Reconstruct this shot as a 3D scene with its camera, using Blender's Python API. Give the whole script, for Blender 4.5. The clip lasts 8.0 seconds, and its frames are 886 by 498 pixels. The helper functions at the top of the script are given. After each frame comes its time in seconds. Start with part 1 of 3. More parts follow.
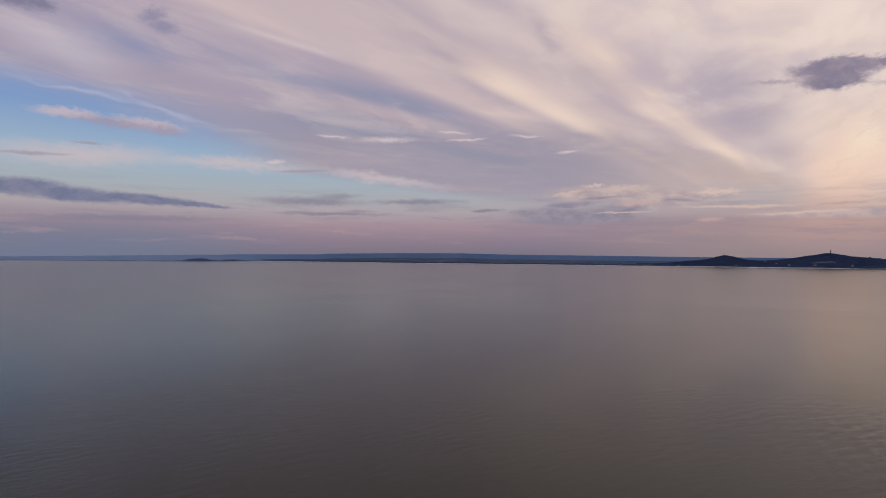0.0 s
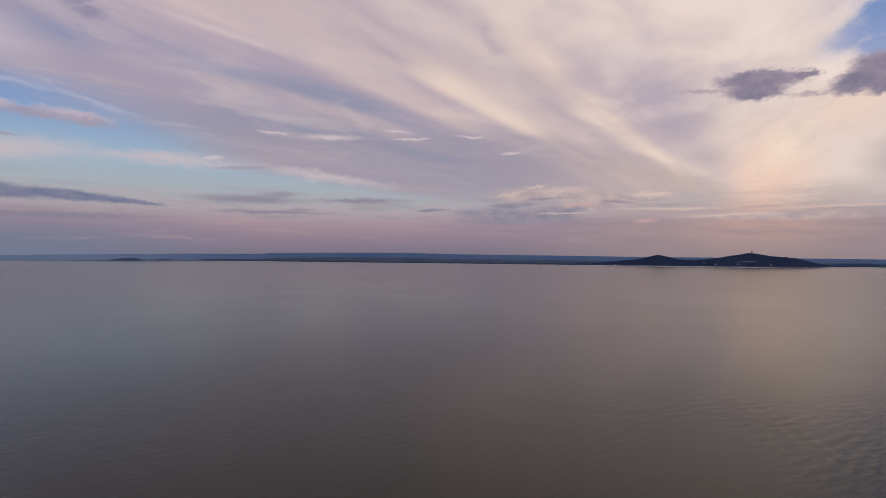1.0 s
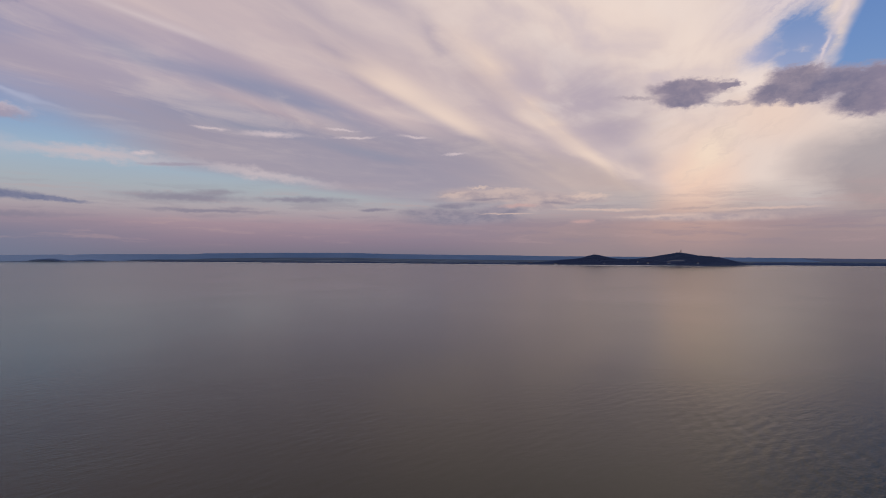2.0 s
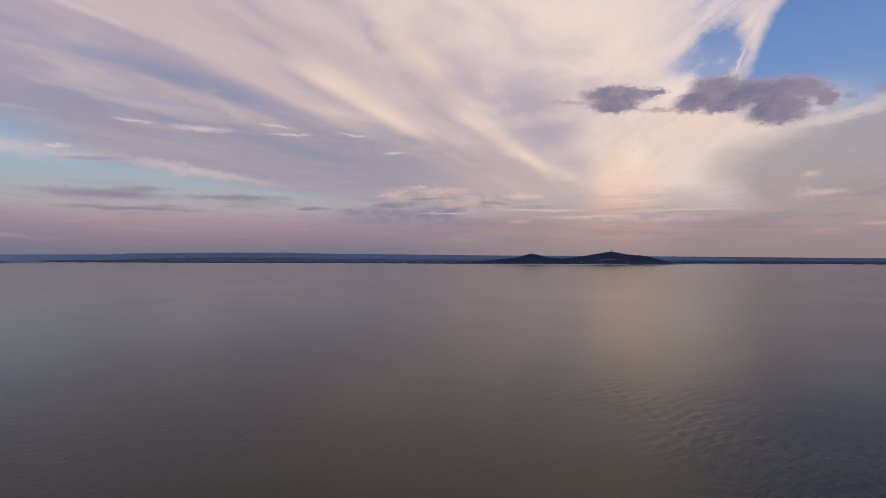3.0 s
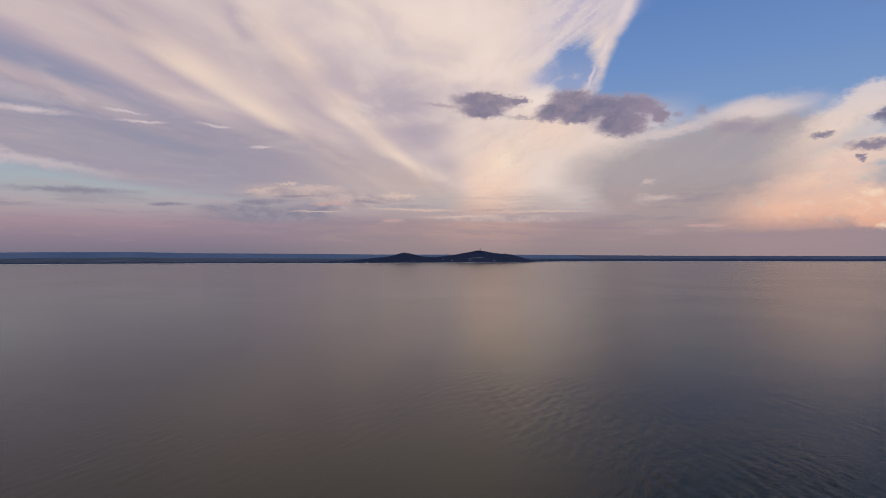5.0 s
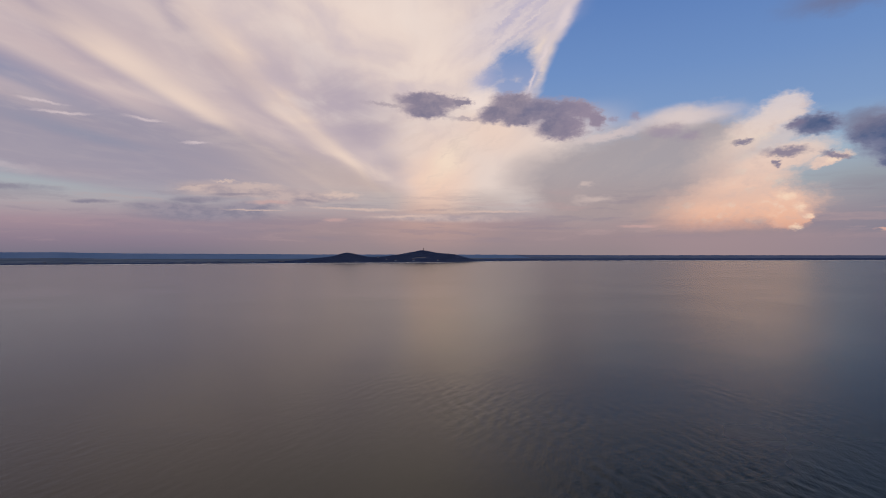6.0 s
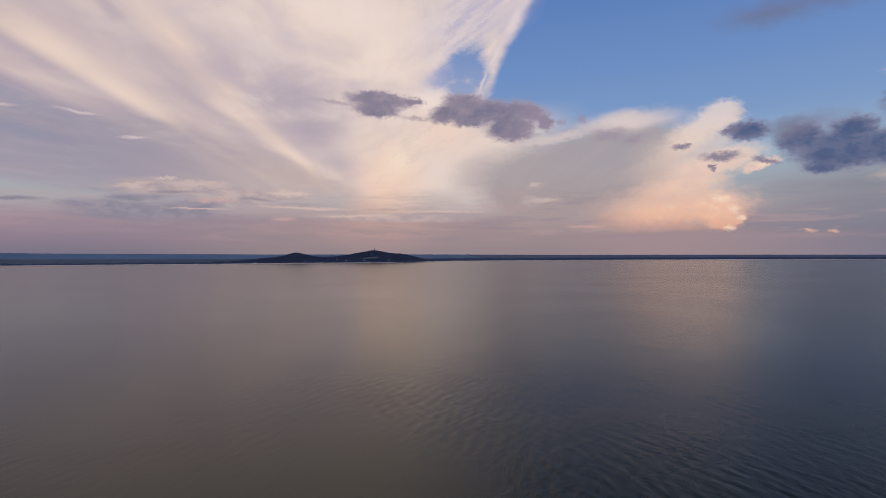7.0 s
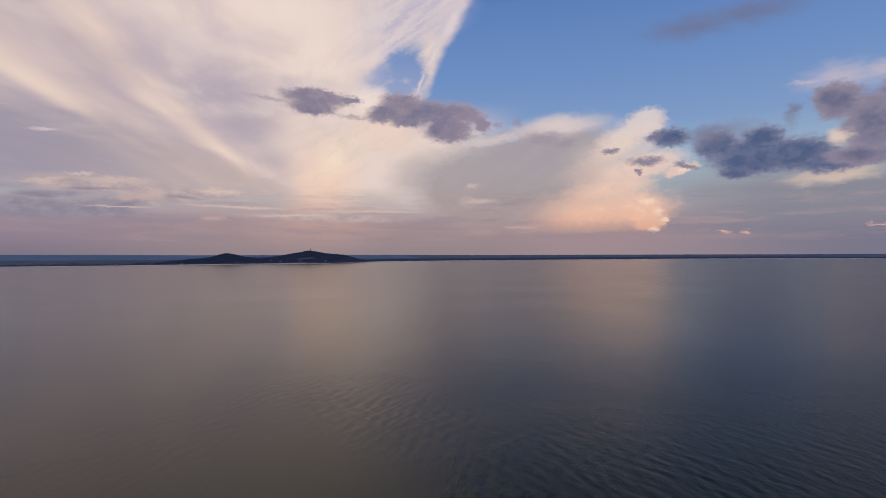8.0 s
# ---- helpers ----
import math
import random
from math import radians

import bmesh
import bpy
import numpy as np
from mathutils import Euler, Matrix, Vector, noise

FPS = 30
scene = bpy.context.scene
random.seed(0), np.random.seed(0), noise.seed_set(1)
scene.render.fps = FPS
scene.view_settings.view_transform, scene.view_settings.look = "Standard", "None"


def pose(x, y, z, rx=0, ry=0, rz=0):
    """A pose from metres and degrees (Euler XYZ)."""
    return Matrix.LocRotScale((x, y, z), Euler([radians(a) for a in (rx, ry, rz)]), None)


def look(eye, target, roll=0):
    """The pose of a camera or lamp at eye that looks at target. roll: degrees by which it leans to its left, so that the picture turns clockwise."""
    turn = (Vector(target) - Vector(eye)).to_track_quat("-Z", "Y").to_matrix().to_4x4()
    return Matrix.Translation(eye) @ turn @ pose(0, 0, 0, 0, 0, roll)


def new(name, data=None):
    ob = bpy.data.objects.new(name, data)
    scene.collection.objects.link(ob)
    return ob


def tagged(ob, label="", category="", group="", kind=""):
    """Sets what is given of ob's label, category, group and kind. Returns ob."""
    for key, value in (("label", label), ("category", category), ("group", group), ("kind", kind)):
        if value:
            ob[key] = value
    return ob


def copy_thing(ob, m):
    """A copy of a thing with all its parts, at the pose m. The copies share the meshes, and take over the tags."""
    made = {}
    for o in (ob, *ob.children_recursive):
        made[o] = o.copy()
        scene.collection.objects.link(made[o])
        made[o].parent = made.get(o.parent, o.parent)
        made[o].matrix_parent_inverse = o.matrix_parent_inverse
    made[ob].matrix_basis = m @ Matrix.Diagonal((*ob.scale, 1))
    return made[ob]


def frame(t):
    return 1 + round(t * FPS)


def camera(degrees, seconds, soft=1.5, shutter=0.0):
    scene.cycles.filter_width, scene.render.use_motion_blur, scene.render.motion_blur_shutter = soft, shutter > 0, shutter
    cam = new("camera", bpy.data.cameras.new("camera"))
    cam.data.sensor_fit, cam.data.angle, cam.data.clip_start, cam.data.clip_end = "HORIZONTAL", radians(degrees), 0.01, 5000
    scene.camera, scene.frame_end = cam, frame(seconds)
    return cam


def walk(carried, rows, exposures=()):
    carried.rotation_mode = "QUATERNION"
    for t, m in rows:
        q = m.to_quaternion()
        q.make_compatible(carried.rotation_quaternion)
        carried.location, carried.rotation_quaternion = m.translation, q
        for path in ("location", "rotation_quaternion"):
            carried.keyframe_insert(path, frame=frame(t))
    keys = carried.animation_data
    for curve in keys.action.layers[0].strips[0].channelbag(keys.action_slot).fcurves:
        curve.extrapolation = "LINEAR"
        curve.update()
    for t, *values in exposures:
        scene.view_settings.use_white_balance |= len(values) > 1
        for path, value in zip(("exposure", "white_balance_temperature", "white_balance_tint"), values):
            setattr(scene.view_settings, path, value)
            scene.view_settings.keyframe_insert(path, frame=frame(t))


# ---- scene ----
# ---- camera: a drone hovering over the lake, turning to its right ----
EYE = 55.0
cam = camera(79.83, 8.0, soft=0.95)
ROWS = [  # seconds, yaw, pitch, roll
    (0.0, 0.00, 0.53, -0.21),
    (0.5, -3.07, 0.49, -0.28),
    (1.0, -5.94, 0.51, -0.27),
    (1.5, -8.99, 0.51, -0.22),
    (3.0, -18.52, 0.48, -0.04),
    (3.5, -22.14, 0.39, -0.02),
    (4.0, -25.21, 0.37, 0.01),
    (4.5, -29.00, 0.37, 0.06),
    (5.0, -32.18, 0.36, 0.08),
    (6.5, -41.03, 0.31, 0.17),
    (7.0, -43.53, 0.30, 0.19),
    (7.5, -46.69, 0.32, 0.23),
    (8.0, -50.22, 0.31, 0.26),
]
walk(cam, [(t, pose(0, 0, EYE, 90 + pitch, roll, yaw)) for t, yaw, pitch, roll in ROWS])

# ---- light: the sun has all but set behind the camera ----
SUN_AZ, SUN_EL = 122.0, 3.0
sun = new("sun", bpy.data.lights.new("sun", "SUN"))
sun.data.energy, sun.data.angle, sun.data.color = 0.5, radians(10), (1.0, 0.82, 0.66)
sun.matrix_world = look((0, 0, 0), (-math.sin(radians(SUN_AZ)), -math.cos(radians(SUN_AZ)), -math.tan(radians(SUN_EL))))


def rgb(r, g, b):
    """Linear colour of an 8-bit screen colour."""
    return tuple((c / 255 / 12.92 if c <= 10 else ((c / 255 + 0.055) / 1.055) ** 2.4) for c in (r, g, b)) + (1.0,)


# ---- small helpers for node graphs ----
class Graph:
    def __init__(self, tree):
        self.nodes, self.links = tree.nodes, tree.links
        self.nodes.clear()

    def put(self, socket, value):
        if isinstance(value, bpy.types.NodeSocket):
            self.links.new(value, socket)
        elif value is not None:
            socket.default_value = value

    def math(self, op, a, b=None, c=None):
        n = self.nodes.new("ShaderNodeMath")
        n.operation = op
        for s, v in zip(n.inputs, (a, b, c)):
            self.put(s, v)
        return n.outputs[0]

    def vec(self, op, a, b=None, scale=None):
        n = self.nodes.new("ShaderNodeVectorMath")
        n.operation = op
        self.put(n.inputs[0], a)
        self.put(n.inputs[1], b)
        if scale is not None:
            self.put(n.inputs["Scale"], scale)
        return n.outputs["Value"] if op in ("LENGTH", "DOT_PRODUCT") else n.outputs[0]

    def xyz(self, x, y, z=0.0):
        n = self.nodes.new("ShaderNodeCombineXYZ")
        for s, v in zip(n.inputs, (x, y, z)):
            self.put(s, v)
        return n.outputs[0]

    def smooth(self, x, lo, hi, to_lo=0.0, to_hi=1.0):
        n = self.nodes.new("ShaderNodeMapRange")
        n.interpolation_type = "SMOOTHSTEP"
        for s, v in zip(n.inputs, (x, lo, hi, to_lo, to_hi)):
            self.put(s, v)
        return n.outputs[0]

    def noise(self, at, scale, detail=4.0, rough=0.55, distort=0.0, colour=False):
        n = self.nodes.new("ShaderNodeTexNoise")
        self.put(n.inputs["Vector"], at)
        n.inputs["Scale"].default_value, n.inputs["Detail"].default_value = scale, detail
        n.inputs["Roughness"].default_value, n.inputs["Distortion"].default_value = rough, distort
        return n.outputs["Color" if colour else "Fac"]

    def mix(self, fac, a, b, blend="MIX"):
        n = self.nodes.new("ShaderNodeMix")
        n.data_type, n.blend_type = "RGBA", blend
        self.put(n.inputs[0], fac)
        self.put(n.inputs[6], a)
        self.put(n.inputs[7], b)
        return n.outputs[2]

    def ramp(self, x, lo, hi, *stops):
        """Colours over x from lo to hi; stops are (x, colour)."""
        n = self.nodes.new("ShaderNodeValToRGB")
        el = n.color_ramp.elements
        el[0].position, el[1].position = 0.0, 1.0
        for p, c in stops[1:-1]:
            el.new((p - lo) / (hi - lo))
        for e, (p, c) in zip(el, stops):
            e.position, e.color = (p - lo) / (hi - lo), c
        self.put(n.inputs[0], self.math("DIVIDE", self.math("SUBTRACT", x, lo), hi - lo))
        return n.outputs[0]

    def blob(self, at, az, el, ra, re, rot=0.0):
        """Distance from the centre of an ellipse on the sky, 1 at its rim."""
        q = self.vec("SUBTRACT", at, (az, el, 0))
        if not rot:
            return self.vec("LENGTH", self.vec("MULTIPLY", q, (1 / ra, 1 / re, 0)))
        ca, sa = math.cos(radians(rot)), math.sin(radians(rot))
        u = self.vec("DOT_PRODUCT", q, (ca / ra, sa / ra, 0))
        v = self.vec("DOT_PRODUCT", q, (-sa / re, ca / re, 0))
        return self.vec("LENGTH", self.xyz(u, v))

    def warp(self, at, scale, detail, rough):
        """A noise vector round zero."""
        n = self.nodes.new("ShaderNodeSeparateColor")
        self.put(n.inputs[0], self.noise(at, scale, detail, rough, colour=True))
        return self.xyz(self.plus(n.outputs[0], -0.5), self.plus(n.outputs[1], -0.5))

    def union(self, at, *blobs):
        d = None
        for b in blobs:
            e = self.blob(at, *b)
            d = e if d is None else self.math("SMOOTH_MIN", d, e, 0.25)
        return d

    def soft(self, d, inner, outer, strength=1.0):
        """1 inside, 0 outside a distance."""
        return self.smooth(d, outer, inner, 0.0, strength)

    def times(self, a, b):
        return self.math("MULTIPLY", a, b)

    def plus(self, a, b):
        return self.math("ADD", a, b)


# ---- sky: clear evening air, a high veil of cirrus, low clouds ----
world = bpy.data.worlds.new("world")
scene.world = world
world.use_nodes = True
g = Graph(world.node_tree)
way = g.nodes.new("ShaderNodeTexCoord").outputs["Generated"]
sep = g.nodes.new("ShaderNodeSeparateXYZ")
g.put(sep.inputs[0], way)
X, Y, Z = sep.outputs
AZ = g.math("DEGREES", g.math("ARCTAN2", X, Y))
EL = g.math("DEGREES", g.math("ARCSINE", Z))
P = g.xyz(AZ, EL)

# the plane of the high clouds: s runs along their streaks, c across
up = g.math("MAXIMUM", Z, 0.02)
px, py = g.math("DIVIDE", X, up), g.math("DIVIDE", Y, up)
S = g.plus(g.times(px, 0.616), g.times(py, 0.788))
C = g.math("SUBTRACT", g.times(px, 0.788), g.times(py, 0.616))

# ragged coordinates for cloud edges
stretch = g.vec("MULTIPLY", P, (0.6, 1.25, 1.0))
w_big = g.warp(stretch, 0.25, 3, 0.5)
w_fine = g.warp(stretch, 1.1, 5, 0.62)
PB = g.vec("ADD", P, g.vec("MULTIPLY", w_big, (3.5, 2.4, 0.0)))
PF = g.vec("ADD", P, g.vec("ADD", g.vec("MULTIPLY", w_big, (1.2, 0.6, 0.0)), g.vec("MULTIPLY", w_fine, (2.4, 1.4, 0.0))))
PS = g.vec("ADD", P, g.vec("ADD", g.vec("MULTIPLY", w_big, (1.5, 0.35, 0.0)), g.vec("MULTIPLY", w_fine, (3.0, 0.5, 0.0))))
w_tiny = g.warp(g.vec("MULTIPLY", P, (0.8, 1.15, 1.0)), 2.3, 5, 0.6)
PC = g.vec("ADD", P, g.vec("ADD", g.vec("MULTIPLY", w_fine, (1.5, 0.9, 0.0)), g.vec("MULTIPLY", w_tiny, (1.0, 0.75, 0.0))))
grain = g.noise(stretch, 0.9, 6, 0.6)
lump = g.noise(stretch, 2.2, 5, 0.6)
rough = g.times(g.math("SUBTRACT", g.plus(g.times(grain, 0.6), g.times(lump, 0.4)), 0.5), 1.0)
SC = g.xyz(S, C)


def paint(colour, alpha):
    global sky
    sky = g.mix(alpha, sky, colour)


def cloud(at, colour, inner, outer, strength, *blobs, ragged=0.0):
    """Lay a cloud, a union of ellipses on the sky, over what is there."""
    d = g.union(at, *blobs)
    if ragged:
        d = g.plus(d, g.times(rough, ragged))
    paint(colour, g.soft(d, inner, outer, strength))
    return d


# clear sky
air = g.nodes.new("ShaderNodeTexSky")
air.sky_type, air.sun_disc = "NISHITA", False
air.sun_elevation, air.sun_rotation = radians(SUN_EL), radians(SUN_AZ)
air.air_density, air.dust_density, air.ozone_density = 1.0, 0.5, 3.0
sky = g.mix(1.0, air.outputs[0], (0.042, 0.052, 0.08, 1.0), "MULTIPLY")
# evening air: mauve along the horizon, pale above it, then blue
# above 25 degrees, out of view, darkened to dim the water's reflection
haze = g.ramp(
    EL, 0, 40,
    (0, rgb(124, 118, 134)), (1.2, rgb(141, 126, 142)), (3.0, rgb(165, 143, 154)), (4.6, rgb(175, 166, 172)), (6.5, rgb(168, 176, 184)),
    (9, rgb(158, 180, 200)), (13, rgb(128, 157, 200)), (18, rgb(112, 145, 197)), (25, rgb(94, 129, 188)), (29, rgb(42, 60, 90)), (34, rgb(22, 32, 44)), (40, rgb(16, 24, 33)),
)
sky = g.mix(g.smooth(EL, 60, 36), sky, haze)
paint(rgb(114, 124, 148), g.times(g.smooth(AZ, -10, -34), g.smooth(EL, 5, 0.8, 0.0, 0.8)))
paint(rgb(166, 146, 144), g.times(g.times(g.smooth(AZ, 8, 30), g.smooth(AZ, 84, 66)), g.smooth(EL, 6, 2, 0.0, 0.6)))
east = g.smooth(AZ, 66, 84)
paint(rgb(131, 133, 147), g.times(east, g.smooth(EL, 10, 5, 0.0, 0.85)))

paint(rgb(122, 118, 138), g.times(g.smooth(AZ, 70, 88), g.smooth(EL, 3.5, 0.8, 0.0, 0.8)))

# the high veil, in streaks that run together at one far point
lean = g.math("DIVIDE", C, g.plus(g.math("ABSOLUTE", C), 1.6))
drift = g.math("SUBTRACT", g.noise(g.xyz(g.times(S, 0.30), g.times(lean, 3.0)), 1.1, 3, 0.5), 0.5)
fibre = g.noise(g.xyz(g.times(S, 0.32), g.times(lean, 8.0)), 1.5, 5, 0.55, 0.6)
mottle = g.noise(g.xyz(g.times(S, 0.9), g.times(C, 1.6)), 1.3, 6, 0.6, 0.5)
CW = g.plus(C, g.times(drift, g.math("MINIMUM", g.times(S, 0.05), 0.3)))
SW = g.vec("ADD", SC, g.xyz(g.times(g.math("SUBTRACT", mottle, 0.5), 0.5), g.times(drift, g.math("MINIMUM", g.times(S, 0.06), 0.3))))
veil = g.ramp(
    CW, -6.0, 0.7,
    (-6.0, rgb(176, 174, 183)), (-4.7, rgb(188, 176, 183)), (-4.0, rgb(164, 158, 175)), (-3.3, rgb(149, 148, 171)), (-2.9, rgb(153, 150, 171)),
    (-2.7, rgb(178, 162, 172)), (-2.45, rgb(150, 148, 170)), (-2.2, rgb(178, 163, 175)), (-2.07, rgb(208, 188, 187)), (-1.95, rgb(206, 185, 185)),
    (-1.80, rgb(188, 171, 179)), (-1.70, rgb(232, 207, 193)), (-1.5, rgb(212, 191, 188)), (-1.3, rgb(194, 176, 181)), (-1.16, rgb(198, 179, 181)),
    (-1.0, rgb(232, 207, 193)), (-0.88, rgb(206, 187, 188)), (-0.6, rgb(204, 187, 190)), (-0.3, rgb(226, 206, 199)), (0.3, rgb(232, 213, 204)),
)
high = g.ramp(
    CW, -3.2, 0.7,
    (-3.2, rgb(170, 158, 174)), (-2.5, rgb(166, 156, 176)), (-2.15, rgb(182, 166, 178)), (-2.02, rgb(208, 188, 188)), (-1.7, rgb(200, 181, 184)), (-1.45, rgb(190, 174, 181)),
    (-1.25, rgb(214, 195, 193)), (-1.12, rgb(188, 173, 182)), (-0.95, rgb(222, 203, 198)), (-0.4, rgb(232, 212, 203)), (0.3, rgb(230, 212, 205)),
)
veil = g.mix(g.smooth(S, 2.7, 1.7), veil, high)
low_veil = g.mix(g.smooth(AZ, 8, 34), rgb(160, 151, 166), rgb(198, 177, 171))
sink = g.plus(EL, g.times(g.math("MAXIMUM", g.plus(C, 1.0), -0.8), 5.5))
veil = g.mix(g.smooth(sink, 10.5, 6.8, 0.0, 0.88), veil, low_veil)
still = g.smooth(EL, 8, 15, 0.2, 1.0)
veil = g.mix(g.times(still, g.smooth(fibre, 0.48, 0.75, 0.0, 0.25)), veil, rgb(236, 213, 200))
veil = g.mix(g.times(still, g.smooth(fibre, 0.5, 0.25, 0.0, 0.22)), veil, rgb(160, 152, 172))
veil = g.mix(g.times(still, g.smooth(mottle, 0.45, 0.72, 0.0, 0.25)), veil, rgb(240, 219, 206))
reach = g.plus(C, g.times(g.math("MINIMUM", g.math("MAXIMUM", g.plus(S, -1.4), 0.0), 2.8), 0.55))
edge_l = g.smooth(g.plus(reach, g.plus(g.times(drift, 0.8), g.times(g.math("SUBTRACT", fibre, 0.5), 1.2))), -4.3, -3.0)
side = g.plus(g.plus(g.plus(g.times(AZ, 0.875), g.vec("DOT_PRODUCT", w_big, (2.0, 1.0, 0.0))), g.times(g.math("MINIMUM", EL, 27.0), -0.486)), g.plus(g.times(g.math("MAXIMUM", g.plus(EL, -27.0), 0.0), 0.7), -34.3))
ragged_side = g.plus(side, g.times(g.math("SUBTRACT", fibre, 0.5), 1.2))
edge_r = g.smooth(g.math("DIVIDE", ragged_side, g.plus(g.times(g.math("MAXIMUM", g.plus(EL, -25.0), 0.0), 1.2), 1.0)), 0.5, -0.7)
edge_r = g.math("MAXIMUM", edge_r, g.times(g.smooth(EL, 16, 12.5), g.smooth(AZ, 60, 50)))
cover = g.times(g.times(edge_l, edge_r), g.smooth(EL, 3.0, 7.5, 0.0, 0.96))
clear = sky
# overhead and out of view, the veil is brightened to lift the water's reflection
veil = g.mix(g.times(g.smooth(EL, 26, 40, 0.0, 0.85), g.smooth(C, 0.2, -0.6)), veil, rgb(238, 217, 202))
paint(veil, cover)


def streak(colour, strength, *blobs):
    """A soft fibre of the veil, drawn on the plane of the high clouds."""
    d = g.union(SW, *blobs)
    d = g.plus(d, g.plus(g.times(g.math("SUBTRACT", fibre, 0.5), 1.5), g.times(g.math("SUBTRACT", mottle, 0.5), 1.0)))
    paint(colour, g.soft(d, -0.3, 1.2, strength))


CREAM, LILAC = rgb(236, 213, 200), rgb(164, 153, 172)
streak(rgb(140, 146, 180), 0.8, (1.085, -2.742, 0.323, 0.240, -19.3))
streak(rgb(142, 146, 173), 0.8, (2.402, -2.396, 0.823, 0.207, 8.6))
streak(rgb(142, 146, 168), 0.75, (3.160, -3.216, 0.550, 0.249, 16.9), (4.554, -2.967, 0.990, 0.250, 5.5))
streak(LILAC, 0.72, (2.040, -1.647, 0.574, 0.127, -7.6), (2.184, -1.117, 0.357, 0.067, -18.0))
streak(LILAC, 0.5, (5.057, -1.588, 1.515, 0.184, -2.3))
streak(CREAM, 0.75, (2.777, -1.649, 0.647, 0.151, -3.3), (3.513, -1.684, 0.778, 0.142, -3.0))
streak(CREAM, 0.75, (3.978, -1.117, 0.925, 0.121, 1.5), (5.521, -1.003, 1.374, 0.160, 4.9))
streak(rgb(206, 185, 187), 0.5, (2.927, -2.572, 0.963, 0.167, 7.6))

# blue-grey gap along the streaks
cloud(PB, rgb(142, 147, 174), 0.0, 1.25, 0.5, (-17.5, 17.7, 6.5, 1.0, -13))

# the bright heart of the veil
slant = g.noise(g.xyz(g.vec("DOT_PRODUCT", PF, (0.13, 0.09, 0.0)), g.vec("DOT_PRODUCT", PF, (-0.42, 0.62, 0.0))), 1.0, 5, 0.6, 0.3)
cloud(PB, rgb(240, 219, 207), 0.0, 1.3, 0.75, (29.86, 22.95, 13.74, 4.67, 0), (38.22, 19.88, 6.95, 4.23, 0))
cloud(PB, rgb(238, 210, 194), 0.0, 1.25, 0.75, (38.21, 9.57, 5.51, 4.92, 0), (43.32, 12.32, 5.79, 3.44, 0))
cloud(PB, rgb(243, 205, 183), 0.0, 1.25, 0.7, (37.62, 7.43, 4.37, 3.23, 0))
cloud(PB, rgb(230, 190, 169), 0.0, 1.25, 0.5, (37.32, 4.72, 4.67, 2.38, 0))
cloud(PB, rgb(246, 224, 203), 0.0, 1.25, 0.75, (38.62, 9.80, 3.32, 2.08, 49.1))
cloud(PB, rgb(190, 174, 178), 0.0, 1.25, 0.6, (30.34, 13.30, 4.55, 2.31, 0), (32.58, 8.85, 2.53, 1.66, 0))
cloud(PB, rgb(174, 161, 176), 0.0, 1.25, 0.72, (27.91, 15.91, 6.22, 2.76, 0), (29.32, 12.70, 4.66, 2.29, 0))
cloud(PB, rgb(184, 169, 180), 0.1, 1.2, 0.55, (20.26, 17.86, 3.24, 2.09, 0))

streak(CREAM, 0.6, (7.002, -0.740, 1.656, 0.220, 7.3))

fold = g.times(g.soft(g.blob(PB, 38.79, 10.70, 10.32, 6.30, 0), 0.0, 1.15), g.smooth(slant, 0.52, 0.32, 0.0, 0.55))
paint(rgb(214, 194, 186), fold)

cloud(PB, rgb(204, 164, 152), 0.0, 1.25, 0.4, (37.0, 2.4, 8.0, 2.6, 0))
# small ripples and thin places in the bright part
dapple = g.noise(g.xyz(g.times(S, 1.1), g.times(C, 2.0)), 1.3, 5, 0.52, 0.4)
thin = g.times(g.times(g.smooth(C, -1.6, -0.7), g.smooth(C, 0.5, 0.1)), g.smooth(EL, 11, 15))
paint(rgb(190, 177, 191), g.times(thin, g.smooth(dapple, 0.58, 0.26, 0.0, 0.5)))
paint(rgb(244, 230, 222), g.times(thin, g.smooth(dapple, 0.45, 0.75, 0.0, 0.35)))
streak(rgb(218, 202, 202), 0.7, (1.421, -2.131, 0.453, 0.061, 6.3))

cloud(PB, rgb(190, 170, 165), 0.0, 1.25, 0.5, (42.94, 5.73, 3.52, 1.45, 0), (41.01, 4.63, 4.85, 0.98, 1.2))

# a torn blue hole behind the tail of the veil, combed along the tail
comb = g.noise(g.xyz(g.vec("DOT_PRODUCT", PC, (0.10, 0.062, 0.0)), g.vec("DOT_PRODUCT", PC, (-0.40, 0.66, 0.0))), 1.0, 5, 0.58, 0.25)
torn = g.soft(g.blob(PB, 46.6, 23.6, 8.5, 3.6, 24), 0.2, 1.15)
paint(rgb(196, 188, 206), g.times(torn, 0.5))
paint(rgb(174, 170, 200), g.times(torn, g.smooth(comb, 0.58, 0.32, 0.0, 0.55)))
paint(rgb(232, 218, 219), g.times(torn, g.smooth(comb, 0.46, 0.72, 0.0, 0.55)))
hole = g.plus(g.union(g.vec("ADD", P, g.vec("MULTIPLY", w_fine, (1.4, 0.8, 0.0))), (45.7, 19.4, 2.8, 1.9, 28), (43.6, 18.2, 2.2, 1.15, 42), (47.1, 18.9, 1.5, 2.3, 20), (45.4, 17.2, 2.3, 0.95, 0)), g.times(g.math("SUBTRACT", comb, 0.5), 1.2))
paint(g.mix(g.plus(g.smooth(EL, 20.5, 16.5, 0.0, 0.3), g.smooth(AZ, 45.5, 42.0, 0.0, 0.4)), clear, rgb(178, 176, 202)), g.soft(hole, 0.4, 1.45, 0.92))
